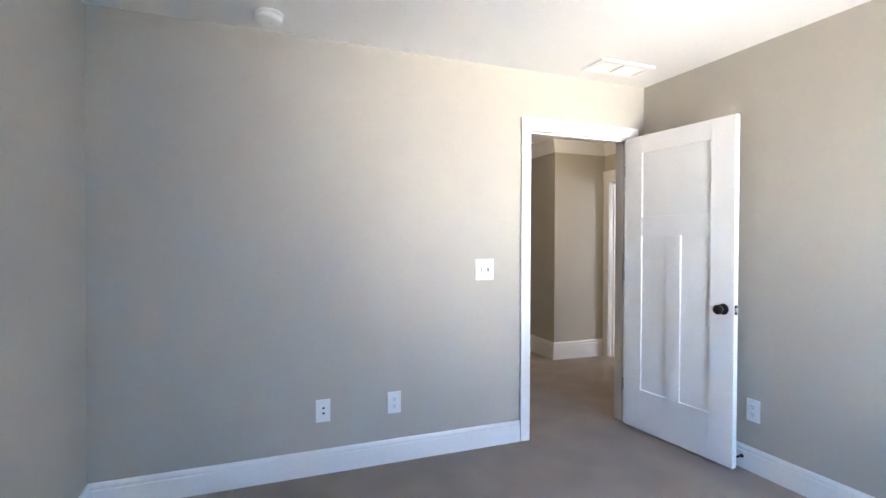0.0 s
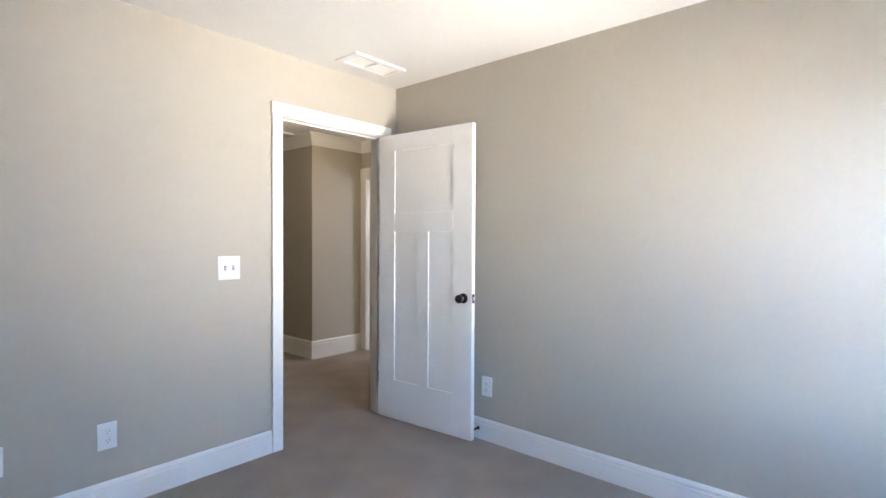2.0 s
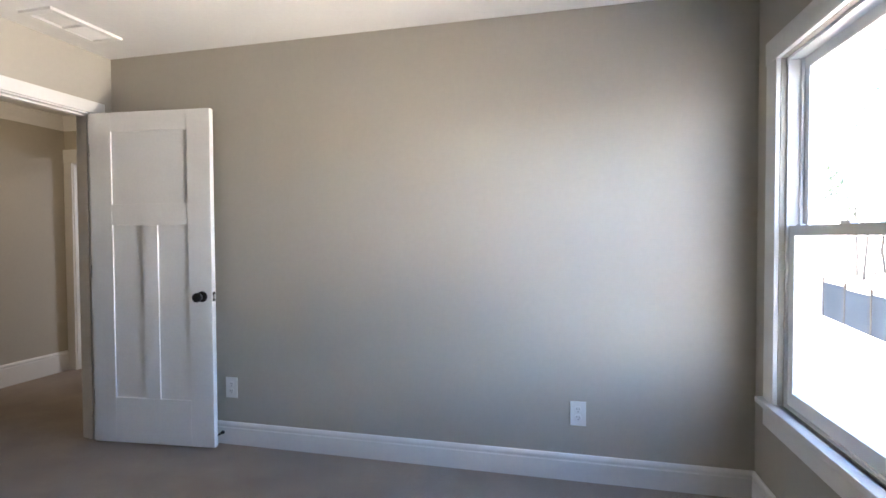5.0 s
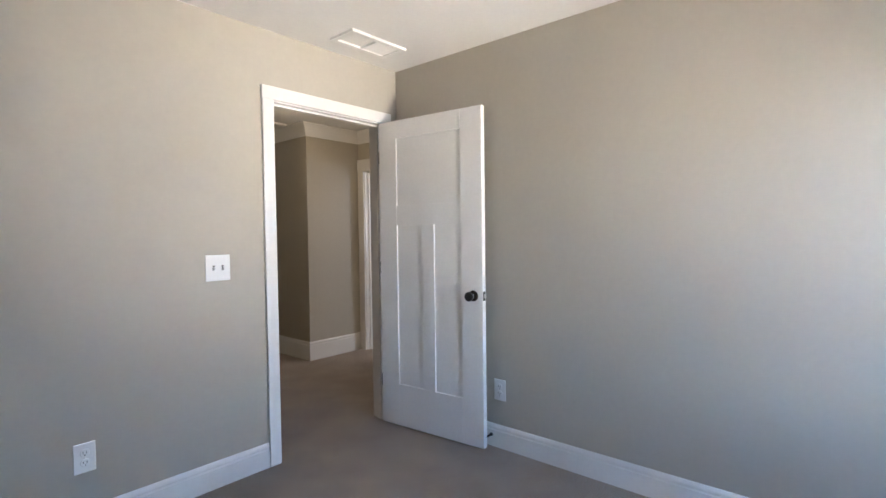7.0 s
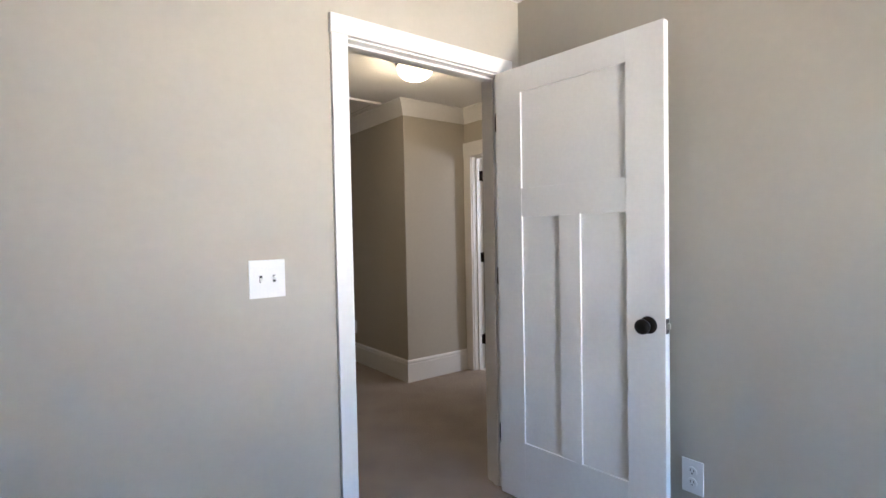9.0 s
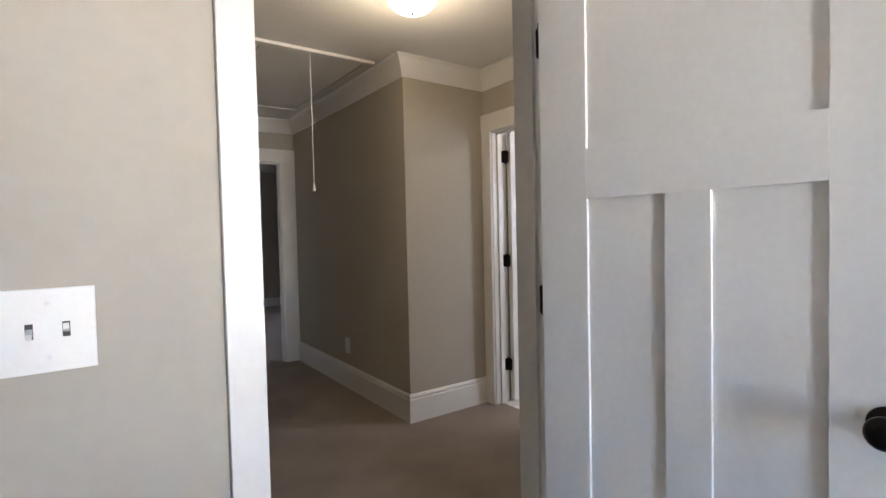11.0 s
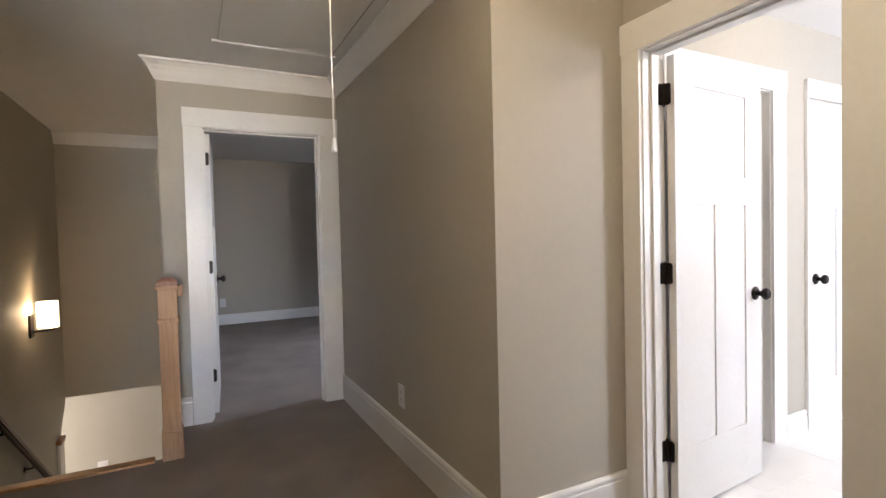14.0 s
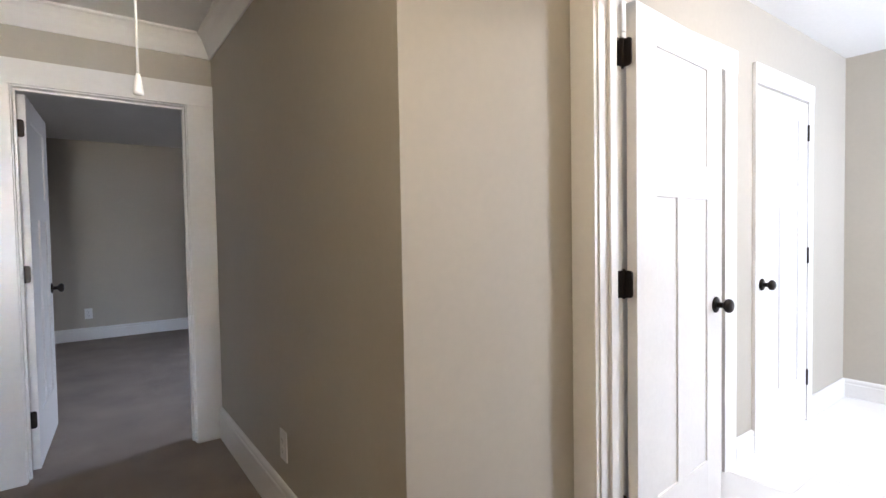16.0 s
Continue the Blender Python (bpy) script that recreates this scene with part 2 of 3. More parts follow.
# ---------------------------------------------------------------- the shell
H = 2.405                                   # ceiling height
T = 0.115                                   # inner wall thickness
XW, YS = -3.37, -3.71                       # bedroom: west and south faces
DX0, DX1 = -0.941, -0.139                   # bedroom door jambs
DH, BH = 2.022, 1.968                       # heads of the bedroom and bath doorways
EAST = 4.22                                 # bath's east face
HX, HY = 0.475, 1.795                       # hall corner
BX = 1.145                                  # hall face of the bath wall
BY0, BY1 = 0.996, 1.694                     # bath door jambs
FY = 3.945                                  # face of the wall with the far door
FX0, FX1 = -0.437, 0.329                    # far door jambs
SX0, SX1, SY0, SY1 = -1.775, -0.700, 3.45, 6.70   # stairwell
LX, LY = -1.125, 2.35                         # hall's west wall and its end
LOW = -2.85                                 # floor of the storey below
EX, FARY, BATHY = 3.60, 8.08, 1.89          # far room's east and north faces, bath's north face
J = 0.018                                   # jamb thickness
WIN = [(-1.09, -0.245)]                     # bedroom window opening
WZ0, WZ1 = 0.532, 2.000

structure("wall_north", bm_slab(XW - T, BX, 0, T, 0, H, [(DX0 - J, DX1 + J, -1, DH + J)], "y"), WALL, "greige painted bedroom wall with a white-trimmed doorway", "wall")
structure("wall_east", bm_slab(0, T, YS, 0, 0, H), WALL, "plain greige painted bedroom wall", "wall")
structure("wall_south", bm_slab(XW - T, T, YS - 0.16, YS, -0.3, H, [(a, b, WZ0, WZ1) for a, b in WIN], "y"), WALL, "greige painted bedroom wall with a double-hung window", "wall")
structure("wall_west", bm_slab(XW - T, XW, YS, 0, 0, H), WALL, "plain greige painted bedroom wall", "wall")
structure("wall_hall_east", bm_slab(HX, HX + T, HY, FY, 0, H), WALL, "greige painted hallway wall ending in an outside corner", "wall")
structure("wall_nook", bm_slab(HX + T, BX + T, HY, BATHY, 0, H), WALL, "greige painted short hallway wall beside the bathroom door", "wall")
structure("wall_bath", bm_slab(BX, BX + T, -0.7, HY, 0, H, [(BY0 - J, BY1 + J, -1, BH + J)], "x"), WALL, "greige painted hallway wall with the bathroom doorway", "wall")
structure("wall_far", bm_slab(SX1, EX + T, FY, FY + T, 0, H, [(FX0 - J, FX1 + J, -1, 1.985 + J)], "y"), WALL, "greige painted hallway end wall with a doorway", "wall")
structure("wall_hall_west", bm_slab(LX - T, LX, T, LY, 0, H), WALL, "greige painted hallway wall ending at the stair landing", "wall")
structure("wall_landing_south", bm_slab(SX0 - T, LX - T, LY - T, LY, 0, H), WALL, "greige painted wall of the stair landing", "wall")
structure("wall_landing_west", bm_slab(SX0 - T, SX0, LY, SY0, 0, H), WALL, "greige painted wall of the stair landing", "wall")
structure("wall_stair_east", bm_slab(SX1, SX1 + T, FY + T, SY1, LOW, H), WALL, "greige painted stairwell wall", "wall")
structure("wall_stair_south", bm_slab(SX0 - T, SX1 + T, SY0 - T - 0.03, SY0 - 0.03, LOW, -0.32), WALL, "greige wall under the landing", "wall")
structure("wall_stair_north", bm_slab(SX0 - T, SX1 + T, SY1, SY1 + 0.14, -0.395, H), WALL, "greige painted stairwell end wall above an opening", "wall")
structure("wall_far_room_north", bm_slab(SX1, EX + T, FARY, FARY + T, 0, H), WALL, "greige painted wall of the far bedroom", "wall")
structure("wall_far_room_west", bm_slab(SX1, SX1 + T, SY1 + 0.14, FARY, 0, H), WALL, "greige painted wall of the far bedroom", "wall")
structure("wall_far_room_east", bm_slab(EX, EX + T, FY + T, FARY, 0, H, [(4.55, 5.25, 0.95, 1.75)], "x"), WALL, "greige painted wall of the far bedroom", "wall")
structure("wall_bath_north", bm_slab(BX + T, EAST, BATHY, BATHY + T, 0, H, [(1.63 - J, 2.375 + J, -1, 1.985 + J)], "y"), WALL, "greige painted bathroom wall with two white doors", "wall")
structure("wall_closet_west", bm_slab(1.20, 1.20 + T, BATHY + T, 3.20, 0, H), WALL, "greige painted wall of the small room off the bathroom", "wall")
structure("wall_closet_east", bm_slab(2.60, 2.60 + T, BATHY + T, 3.20, 0, H), WALL, "greige painted wall of the small room off the bathroom", "wall")
structure("wall_closet_north", bm_slab(1.20, 2.60 + T, 3.20, 3.20 + T, 0, H), WALL, "greige painted end wall of the small room off the bathroom", "wall")
structure("floor_closet", bm_slab(1.20 + T, 2.60, BATHY, 3.20, -0.32, -0.003), TILE, "white tile floor of the small room off the bathroom", "tile floor")
structure("wall_bath_east", bm_slab(EAST, EAST + T, -0.7, BATHY + T, 0, H), WALL, "greige painted bathroom end wall", "wall")
structure("wall_bath_south", bm_slab(BX + T, EAST, -0.7, -0.7 + T, 0, H, [(3.35, 4.05, 1.1, 1.95)], "y"), WALL, "greige painted bathroom wall with a window opening", "wall")

# unseen panels added outside three openings to keep sky and sun out
for where, room in ((bm_slab(3.33, 4.07, -0.712, -0.700, 1.08, 1.97), "bathroom"), (bm_slab(EX + T, EX + T + 0.012, 4.53, 5.27, 0.93, 1.77), "far bedroom"), (bm_slab(-4.132, -4.12, 7.18, 7.82, -2.02, -0.88), "lower hall")):
    structure("window_blind", where, VINYL, "unseen white panel added to block daylight at the window of the " + room, "window blind")

# stairwell west wall: its foot is cut back on a slant where the lower hall opens
bm = bmesh.new()
outline = [(SY0, H), (SY0, LOW), (6.46, LOW), (6.46, -0.67), (6.67, -0.46), (SY1, -0.40), (SY1, H)]
a = [bm.verts.new((SX0 - T, y, z)) for y, z in outline]
b = [bm.verts.new((SX0, y, z)) for y, z in outline]
bm.faces.new(a), bm.faces.new(b[::-1])
for k in range(len(outline)):
    bm.faces.new((a[k], a[(k + 1) % len(a)], b[(k + 1) % len(a)], b[k]))
bmesh.ops.recalc_face_normals(bm, faces=bm.faces)
structure("wall_stair_west", bm, WALL, "greige painted stairwell wall with a lit sconce", "wall")

structure("floor", bm_slab(XW - T, BX + 0.06, YS - 0.16, FY + 0.06, -0.32, 0, [(SX0 - T, SX1, SY0, 9)], "z"), CARPET, "taupe cut-pile carpet of the bedroom and hallway", "carpet")
structure("floor_far_room", bm_slab(SX1 + T, EX, FY + 0.06, FARY, -0.32, 0.001), CARPET, "taupe cut-pile carpet of the far bedroom", "carpet")
bath_floor = structure("floor_bath", bm_slab(BX + 0.06, EAST, -0.7, BATHY, -0.32, -0.0015), GROUT, "white marbled bathroom tiles", "tile floor")
structure("ceiling", bm_slab(XW - T, 4.74, YS - 0.16, FARY + T, H, H + 0.2), CEIL, "flat white painted ceiling", "ceiling")

# the storey below, seen through the stairwell
structure("floor_lower", bm_slab(-4.0, 1.0, 3.3, 8.3, LOW - 0.2, LOW), CARPET, "carpet at the foot of the stairs", "carpet")
structure("wall_lower_north", bm_slab(-4.0, 1.0, 8.10, 8.22, LOW, -0.42), WALL, "brightly lit painted wall at the foot of the stairs", "wall")
structure("wall_lower_west", bm_slab(-4.12, -4.0, 3.3, 8.3, LOW, -0.3, [(7.2, 7.8, -2.0, -0.9)], "x"), WALL, "painted wall of the lower hall", "wall")
structure("wall_lower_east", bm_slab(1.0, 1.12, 3.3, 8.3, LOW, -0.3), WALL, "painted wall of the lower hall", "wall")
structure("wall_lower_south", bm_slab(-4.0, 1.0, 3.18, 3.3, LOW, -0.3), WALL, "painted wall of the lower hall", "wall")
structure("ceiling_lower", bm_slab(-4.0, 1.0, 3.3, 8.22, -0.42, -0.33, [(SX0 - T, SX1 + T, 0, SY1 + 0.14)], "z"), CEIL, "white ceiling of the lower hall", "ceiling")

# ---------------------------------------------------------------- mouldings


def base_profile(h, d=0.016):
    return [(0, 0), (d, 0), (d, h - 0.036), (d - 0.004, h - 0.033), (d - 0.005, h - 0.026), (d - 0.001, h - 0.021), (d - 0.002, h - 0.012), (d - 0.006, h - 0.004), (d - 0.010, h), (0, h)]


def baseboard(line, h, z=0):
    prof = [(d, q + z) for d, q in base_profile(h)]
    return structure("baseboard", bm_sweep(line, prof), TRIM, "white painted baseboard with a moulded top edge", "baseboard")


baseboard([(XW, YS), (XW, 0), (-1.018, 0)], 0.135)
baseboard([(-0.070, 0), (0, 0), (0, YS), (XW, YS)], 0.135)
baseboard([(SX1, FY), (-0.561, FY)], 0.19)
baseboard([(HX, FY - 0.02), (HX, HY), (BX - 0.02, HY)], 0.19)
baseboard([(BX, 0.875), (BX, T), (-0.070, T)], 0.19)
baseboard([(-1.018, T), (LX, T), (LX, LY), (SX0, LY), (SX0, SY0 - 0.05)], 0.19)
baseboard([(SX1 + T, FY + T), (SX1 + T, FARY), (EX, FARY), (EX, FY + T)], 0.15)
baseboard([(2.512, BATHY), (2.720, BATHY)], 0.13)
baseboard([(3.566, BATHY), (EAST, BATHY), (EAST, -0.585)], 0.13)
baseboard([(-4.0, 8.10), (1.0, 8.10)], 0.14, LOW)

CROWN = [(0, H - 0.002), (0, H - 0.127), (0.009, H - 0.127), (0.013, H - 0.117), (0.024, H - 0.096), (0.037, H - 0.068), (0.053, H - 0.042), (0.070, H - 0.022), (0.083, H - 0.014), (0.083, H - 0.002)]
structure("crown_molding", bm_sweep([(SX1, FY + 0.012), (SX1, FY), (HX, FY), (HX, HY), (BX, HY), (BX, T)], CROWN), TRIM, "white painted cove crown molding round the hallway", "crown molding")
structure("crown_molding", bm_sweep([(SX0, SY1), (SX1 - 0.002, SY1)], CROWN), TRIM, "white painted crown molding in the stairwell", "crown molding")


def doorway(m, x0, x1, head, thick=T):
    """Jambs, stops and casings of one opening; local x along the wall, y into it, z up."""
    ob = empty("trim", m, "white painted door casing with flat boards and a jamb", "door trim", "structure")
    part("jamb", bm_box((x0 - J, -0.001, 0), (x0, thick + 0.001, head), 0.001), TRIM, ob)
    part("jamb", bm_box((x1, -0.001, 0), (x1 + J, thick + 0.001, head), 0.001), TRIM, ob)
    part("head_jamb", bm_box((x0 - J, -0.001, head), (x1 + J, thick + 0.001, head + J), 0.001), TRIM, ob)
    return ob


def stops(ob, x0, x1, head, y0, y1):
    part("door_stop_strip", bm_box((x0, y0, 0), (x0 + 0.011, y1, head - 0.011), 0.002), TRIM, ob)
    part("door_stop_strip", bm_box((x1 - 0.011, y0, 0), (x1, y1, head - 0.011), 0.002), TRIM, ob)
    part("door_stop_strip", bm_box((x0, y0, head - 0.011), (x1, y1, head), 0.002), TRIM, ob)


def casings(ob, x0, x1, head, left, right, top, y, out):
    """Flat casing boards on one face: y is the wall's face, out is -1 or 1."""
    r, d = 0.006, 0.018
    part("side_casing", bm_box((left, y, 0), (x0 - r, y + out * d, head + r), 0.0025), TRIM, ob)
    part("side_casing", bm_box((x1 + r, y, 0), (right, y + out * d, head + r), 0.0025), TRIM, ob)
    part("head_casing", bm_box((left - 0.004, y, head + r), (right + 0.004, y + out * (d + 0.003), top), 0.0025), TRIM, ob)


# bedroom doorway
ob = doorway(Matrix.Identity(4), DX0, DX1, DH)
stops(ob, DX0, DX1, DH, 0.037, 0.072)
casings(ob, DX0, DX1, DH, -1.014, -0.071, 2.100, 0, -1)
casings(ob, DX0, DX1, DH, -1.014, -0.071, 2.100, T, 1)
# far doorway
m = pose(0, FY, 0)
ob = doorway(m, FX0, FX1, 1.985)
stops(ob, FX0, FX1, 1.985, 0.042, 0.077)
casings(ob, FX0, FX1, 1.985, -0.557, 0.475, 2.116, 0, -1)
# bath doorway: local x runs south along the wall, y into it
m = pose(BX, BY1, 0, 0, 0, -90)
BW = BY1 - BY0
ob = doorway(m, 0, BW, BH)
stops(ob, 0, BW, BH, 0.042, 0.077)
casings(ob, 0, BW, BH, -0.098, BW + 0.118, 2.100, 0, -1)
casings(ob, 0, BW, BH, -0.098, BW + 0.118, 2.100, T, 1)
# two doorways in the bath's north wall: an open one and a linen closet
ob = doorway(pose(0, BATHY, 0), 1.63, 2.375, 1.985)
stops(ob, 1.63, 2.375, 1.985, 0.042, 0.077)
for x0, x1 in ((1.63, 2.375), (2.745, 3.470)):
    ob = empty("trim", pose(0, BATHY, 0), "white painted closet door casing in the bathroom", "door trim", "structure")
    casings(ob, x0, x1, 1.985, x0 - (0.13 if x0 < 2 else 0.02), x1 + (0.13 if x0 < 2 else 0.092), 2.108 if x0 < 2 else 2.098, 0, -1)

# ---------------------------------------------------------------- doors


def knob_bm():
    """A round knob on a rose; axis along z, from the door's face outwards."""
    return bm_turned([(0.031, 0), (0.033, 0.002), (0.032, 0.007), (0.020, 0.011)]), bm_turned([(0.0125, 0.008), (0.0115, 0.030), (0.017, 0.035), (0.0255, 0.042), (0.0285, 0.050), (0.0275, 0.058), (0.021, 0.065), (0.010, 0.068)])


def hinge(parent, z, at):
    """A butt hinge: two leaves with rounded corners folded open at a right angle and a knuckle."""
    def plate(w):
        bm = bmesh.new()
        out, r, h = [], 0.012, 0.045
        for cy, a0 in ((h - r, 0), (-(h - r), 270)):
            pts = [(w - r + r * math.cos(radians(a0 + k * 18)), cy + r * math.sin(radians(a0 + k * 18))) for k in range(6)]
            out.append(pts)
        ring = [(0, -h)] + out[1] + out[0] + [(0, h)]
        lo = [bm.verts.new((x, 0, y)) for x, y in ring]
        hi = [bm.verts.new((x, 0.003, y)) for x, y in ring]
        bm.faces.new(lo), bm.faces.new(hi[::-1])
        for k in range(len(ring)):
            bm.faces.new((lo[k], lo[(k + 1) % len(ring)], hi[(k + 1) % len(ring)], hi[k]))
        bmesh.ops.recalc_face_normals(bm, faces=bm.faces)
        return bm
    knuckle = part("hinge", bm_turned([(0.0035, -0.050), (0.006, -0.047), (0.0065, 0.047), (0.0035, 0.050)], 14), BRONZE, parent, "dark bronze butt hinge", at=at @ Matrix.Translation((0, 0, z)))
    return knuckle, plate


def panel_door(name, m, w, h, label, knobs=(1, -1), deep=0.0085, z0=0.012, latch=True, st=0.137):
    """A three-panel door: one wide panel over two tall ones. Local x from the hinge edge, y through the thickness, z up."""
    t = 0.035
    ob = empty(name, m, label, "door", "structure")
    z1 = z0 + h
    bot, lock0, lock1, top = z0 + 0.276, z0 + 1.325, z0 + 1.455, z1 - 0.116
    mid0, mid1 = w / 2 - 0.050, w / 2 + 0.050
    bars = [("stile", (0, z0), (st, z1)), ("stile", (w - st, z0), (w, z1)), ("rail", (st, z0), (w - st, bot)), ("rail", (st, lock0), (w - st, lock1)), ("rail", (st, top), (w - st, z1)), ("mullion", (mid0, bot), (mid1, lock0))]
    for kind, (xa, za), (xb, zb) in bars:
        part(kind, bm_box((xa, 0, za), (xb, t, zb), 0.0012), DOOR, ob)
    for xa, xb, za, zb in ((st, w - st, lock1, top), (st, mid0, bot, lock0), (mid1, w - st, bot, lock0)):
        part("panel", bm_box((xa - 0.004, deep, za - 0.004), (xb + 0.004, t - deep, zb + 0.004)), DOOR, ob)
    for side in knobs:
        at = pose(w - 0.062, 0 if side < 0 else t, 0.912, 90 if side < 0 else -90)
        rose, ball = knob_bm()
        r = part("knob_rose", rose, BRONZE, ob, "dark bronze knob and rose", at=at)
        part("knob", ball, BRONZE, r)
    if latch:
        plate = part("latch_plate", bm_box((w - 0.0005, t / 2 - 0.0125, 0.912 - 0.028), (w + 0.0015, t / 2 + 0.0125, 0.912 + 0.028), 0.001), BRONZE, ob, "dark bronze latch plate")
        part("latch_bolt", bm_box((w, t / 2 - 0.006, 0.912 - 0.011), (w + 0.011, t / 2 + 0.006, 0.912 + 0.011), 0.003), NICKEL, plate, "bright latch bolt")
    return ob


def door_hinges(ob, pivot, jamb_turn, edge_turn, heights=(1.80, 1.045, 0.28), jamb_w=0.034, edge_w=0.031):
    """Hinges of an open door: knuckle at the pivot, one leaf on the jamb, one on the door's edge (turns in degrees, world)."""
    inv = ob.matrix_world.inverted()
    for z in heights:
        k, plate = hinge(ob, 0, inv @ pose(pivot[0], pivot[1], z))
        part("hinge_leaf", plate(jamb_w), BRONZE, k, at=pose(0, 0, 0, 0, 0, jamb_turn) @ Matrix.Translation((0.003, -0.0015, 0)))
        part("hinge_leaf", plate(edge_w), BRONZE, k, at=pose(0, 0, 0, 0, 0, edge_turn) @ Matrix.Translation((0.003, -0.0015, 0)))


def placed(pivot, turn, off):
    """Local frame of an open door: pivot in plan, turn of the door's length, and its offset from the pivot."""
    return pose(pivot[0], pivot[1], 0, 0, 0, turn) @ Matrix.Translation((off[0], off[1], 0))


# bedroom door, open into the room just past a right angle
piv = (DX1 + 0.001, -0.006)
open_turn = -85.0
d1 = panel_door("door_1", placed(piv, open_turn, (0.007, -0.041)), 0.798, 2.006, "white three-panel bedroom door standing open, dark bronze knob", st=0.147)
bpy.context.view_layer.update()
door_hinges(d1, piv, 90, 180 + 5, heights=(1.80, 1.055, 0.28))
# bath door, open into the bathroom
piv = (BX + T + 0.008, BY1 - 0.001)
d2 = panel_door("door_2", placed(piv, 4.0, (0.012, -0.041)), 0.682, 1.950, "white three-panel bathroom door standing open, black hinges and knob", deep=0.0065)
bpy.context.view_layer.update()
door_hinges(d2, piv, 180, 270, jamb_w=0.036)
# far bedroom door, open into the far room
piv = (FX0 + 0.001, FY + T + 0.008)
d3 = panel_door("door_3", placed(piv, 86.5, (0.010, -0.041)), 0.756, 1.965, "white three-panel door of the far bedroom, standing open")
bpy.context.view_layer.update()
door_hinges(d3, piv, 270, 0)
# door of the small room, open away from the bathroom, and the closed linen closet
piv = (2.374, BATHY + T + 0.008)
d4 = panel_door("door_4", placed(piv, 90, (0.010, 0.006)), 0.739, 1.965, "white three-panel door standing open into a small room", deep=0.008)
bpy.context.view_layer.update()
door_hinges(d4, piv, 270, 180)
d5 = panel_door("door_5", pose(3.467, BATHY + 0.022, 0, 0, 0, 180), 0.719, 1.965, "closed white linen closet door, black hinges and knob", knobs=(1,), deep=0.008, latch=False)
bpy.context.view_layer.update()
door_hinges(d5, (3.470, BATHY - 0.018), 90, 90, jamb_w=0.01, edge_w=0.01)

# strike plate on the bedroom door's west jamb
tagged(part("strike_plate", bm_box((DX0, 0.004, 0.89), (DX0 + 0.0016, 0.034, 0.96), 0.0006), BRONZE), "dark bronze strike plate on the door jamb", "strike plate")

# spring door stop on the east baseboard
stop = empty("door_stop", pose(-0.016, -0.800, 0.070, 0, -90, 0), "small black spring door stop on the baseboard", "door stop")
part("base_cap", bm_turned([(0.011, 0), (0.011, 0.004), (0.006, 0.007)], 16), RUBBER, stop)
bm = bmesh.new()
for k in range(20):
    bm_turned([(0.0045, 0.006 + k * 0.0026), (0.006, 0.007 + k * 0.0026), (0.006, 0.0078 + k * 0.0026), (0.0045, 0.0086 + k * 0.0026)], 12, bm)
part("spring", bm, BRONZE, stop)
part("tip", bm_turned([(0.007, 0.057), (0.009, 0.060), (0.009, 0.070), (0.006, 0.073)], 16), RUBBER, stop)

# ---------------------------------------------------------------- windows
CW = 0.018


def sash(parent, x0, x1, z0, z1, y, stile, top, bottom):
    s = part("sash", bm_slab(x0, x1, y - 0.032, y, z0, z1, [(x0 + stile, x1 - stile, z0 + bottom, z1 - top)], "y"), VINYL, parent)
    g = part("pane", bm_box((x0 + stile - 0.004, y - 0.019, z0 + bottom - 0.004), (x1 - stile + 0.004, y - 0.013, z1 - top + 0.004)), GLASS, s, "clear glass pane")
    g.visible_shadow = False
    return s


for n, (x0, x1) in enumerate(WIN):
    w = empty("window_%d" % (n + 1), pose(0, YS, 0), "white vinyl double-hung window, bright daylight outside", "window", "structure")
    f = 0.012
    part("window_frame", bm_slab(x0, x1, -0.158, -0.022, WZ0, WZ1, [(x0 + f, x1 - f, WZ0 + f, WZ1 - f)], "y"), VINYL, w)
    for xa, xb in ((x0 + f, x0 + f + 0.014), (x1 - f - 0.014, x1 - f)):
        part("track", bm_box((xa, -0.076, WZ0 + f), (xb, -0.066, WZ1 - f), 0.001), VINYL, w)
    zm = 1.277
    sash(w, x0 + f, x1 - f, zm - 0.02, WZ1 - f, -0.080, 0.048, 0.045, 0.040)
    low = sash(w, x0 + f, x1 - f, WZ0 + f, zm + 0.02, -0.032, 0.048, 0.040, 0.058)
    part("sash_lock", bm_box(((x0 + x1) / 2 - 0.03, -0.060, zm + 0.02), ((x0 + x1) / 2 + 0.03, -0.036, zm + 0.032), 0.004), VINYL, low)
    part("tilt_latch", bm_box((x1 - f - 0.075, -0.060, zm + 0.02), (x1 - f - 0.035, -0.042, zm + 0.027), 0.002), VINYL, low)

wt = empty("trim", pose(0, YS, 0), "white painted window casing with stool and apron", "window trim", "structure")
WL, WR = WIN[0][0] - 0.105, WIN[0][1] + 0.105
for xa, xb in ((WL, WIN[0][0] - 0.003), (WIN[0][1] + 0.003, WR)):
    part("side_casing", bm_box((xa, 0, WZ0), (xb, CW, WZ1 + 0.003), 0.0025), TRIM, wt)
part("head_casing", bm_box((WL - 0.004, 0, WZ1 + 0.003), (WR + 0.004, CW + 0.003, 2.100), 0.0025), TRIM, wt)
part("window_sill", bm_box((WL - 0.022, -0.022, WZ0 - 0.026), (WR + 0.022, 0.045, WZ0), 0.006), TRIM, wt)
part("apron", bm_box((WL, 0, 0.412), (WR, CW, WZ0 - 0.026), 0.0025), TRIM, wt)

# ---------------------------------------------------------------- wall plates


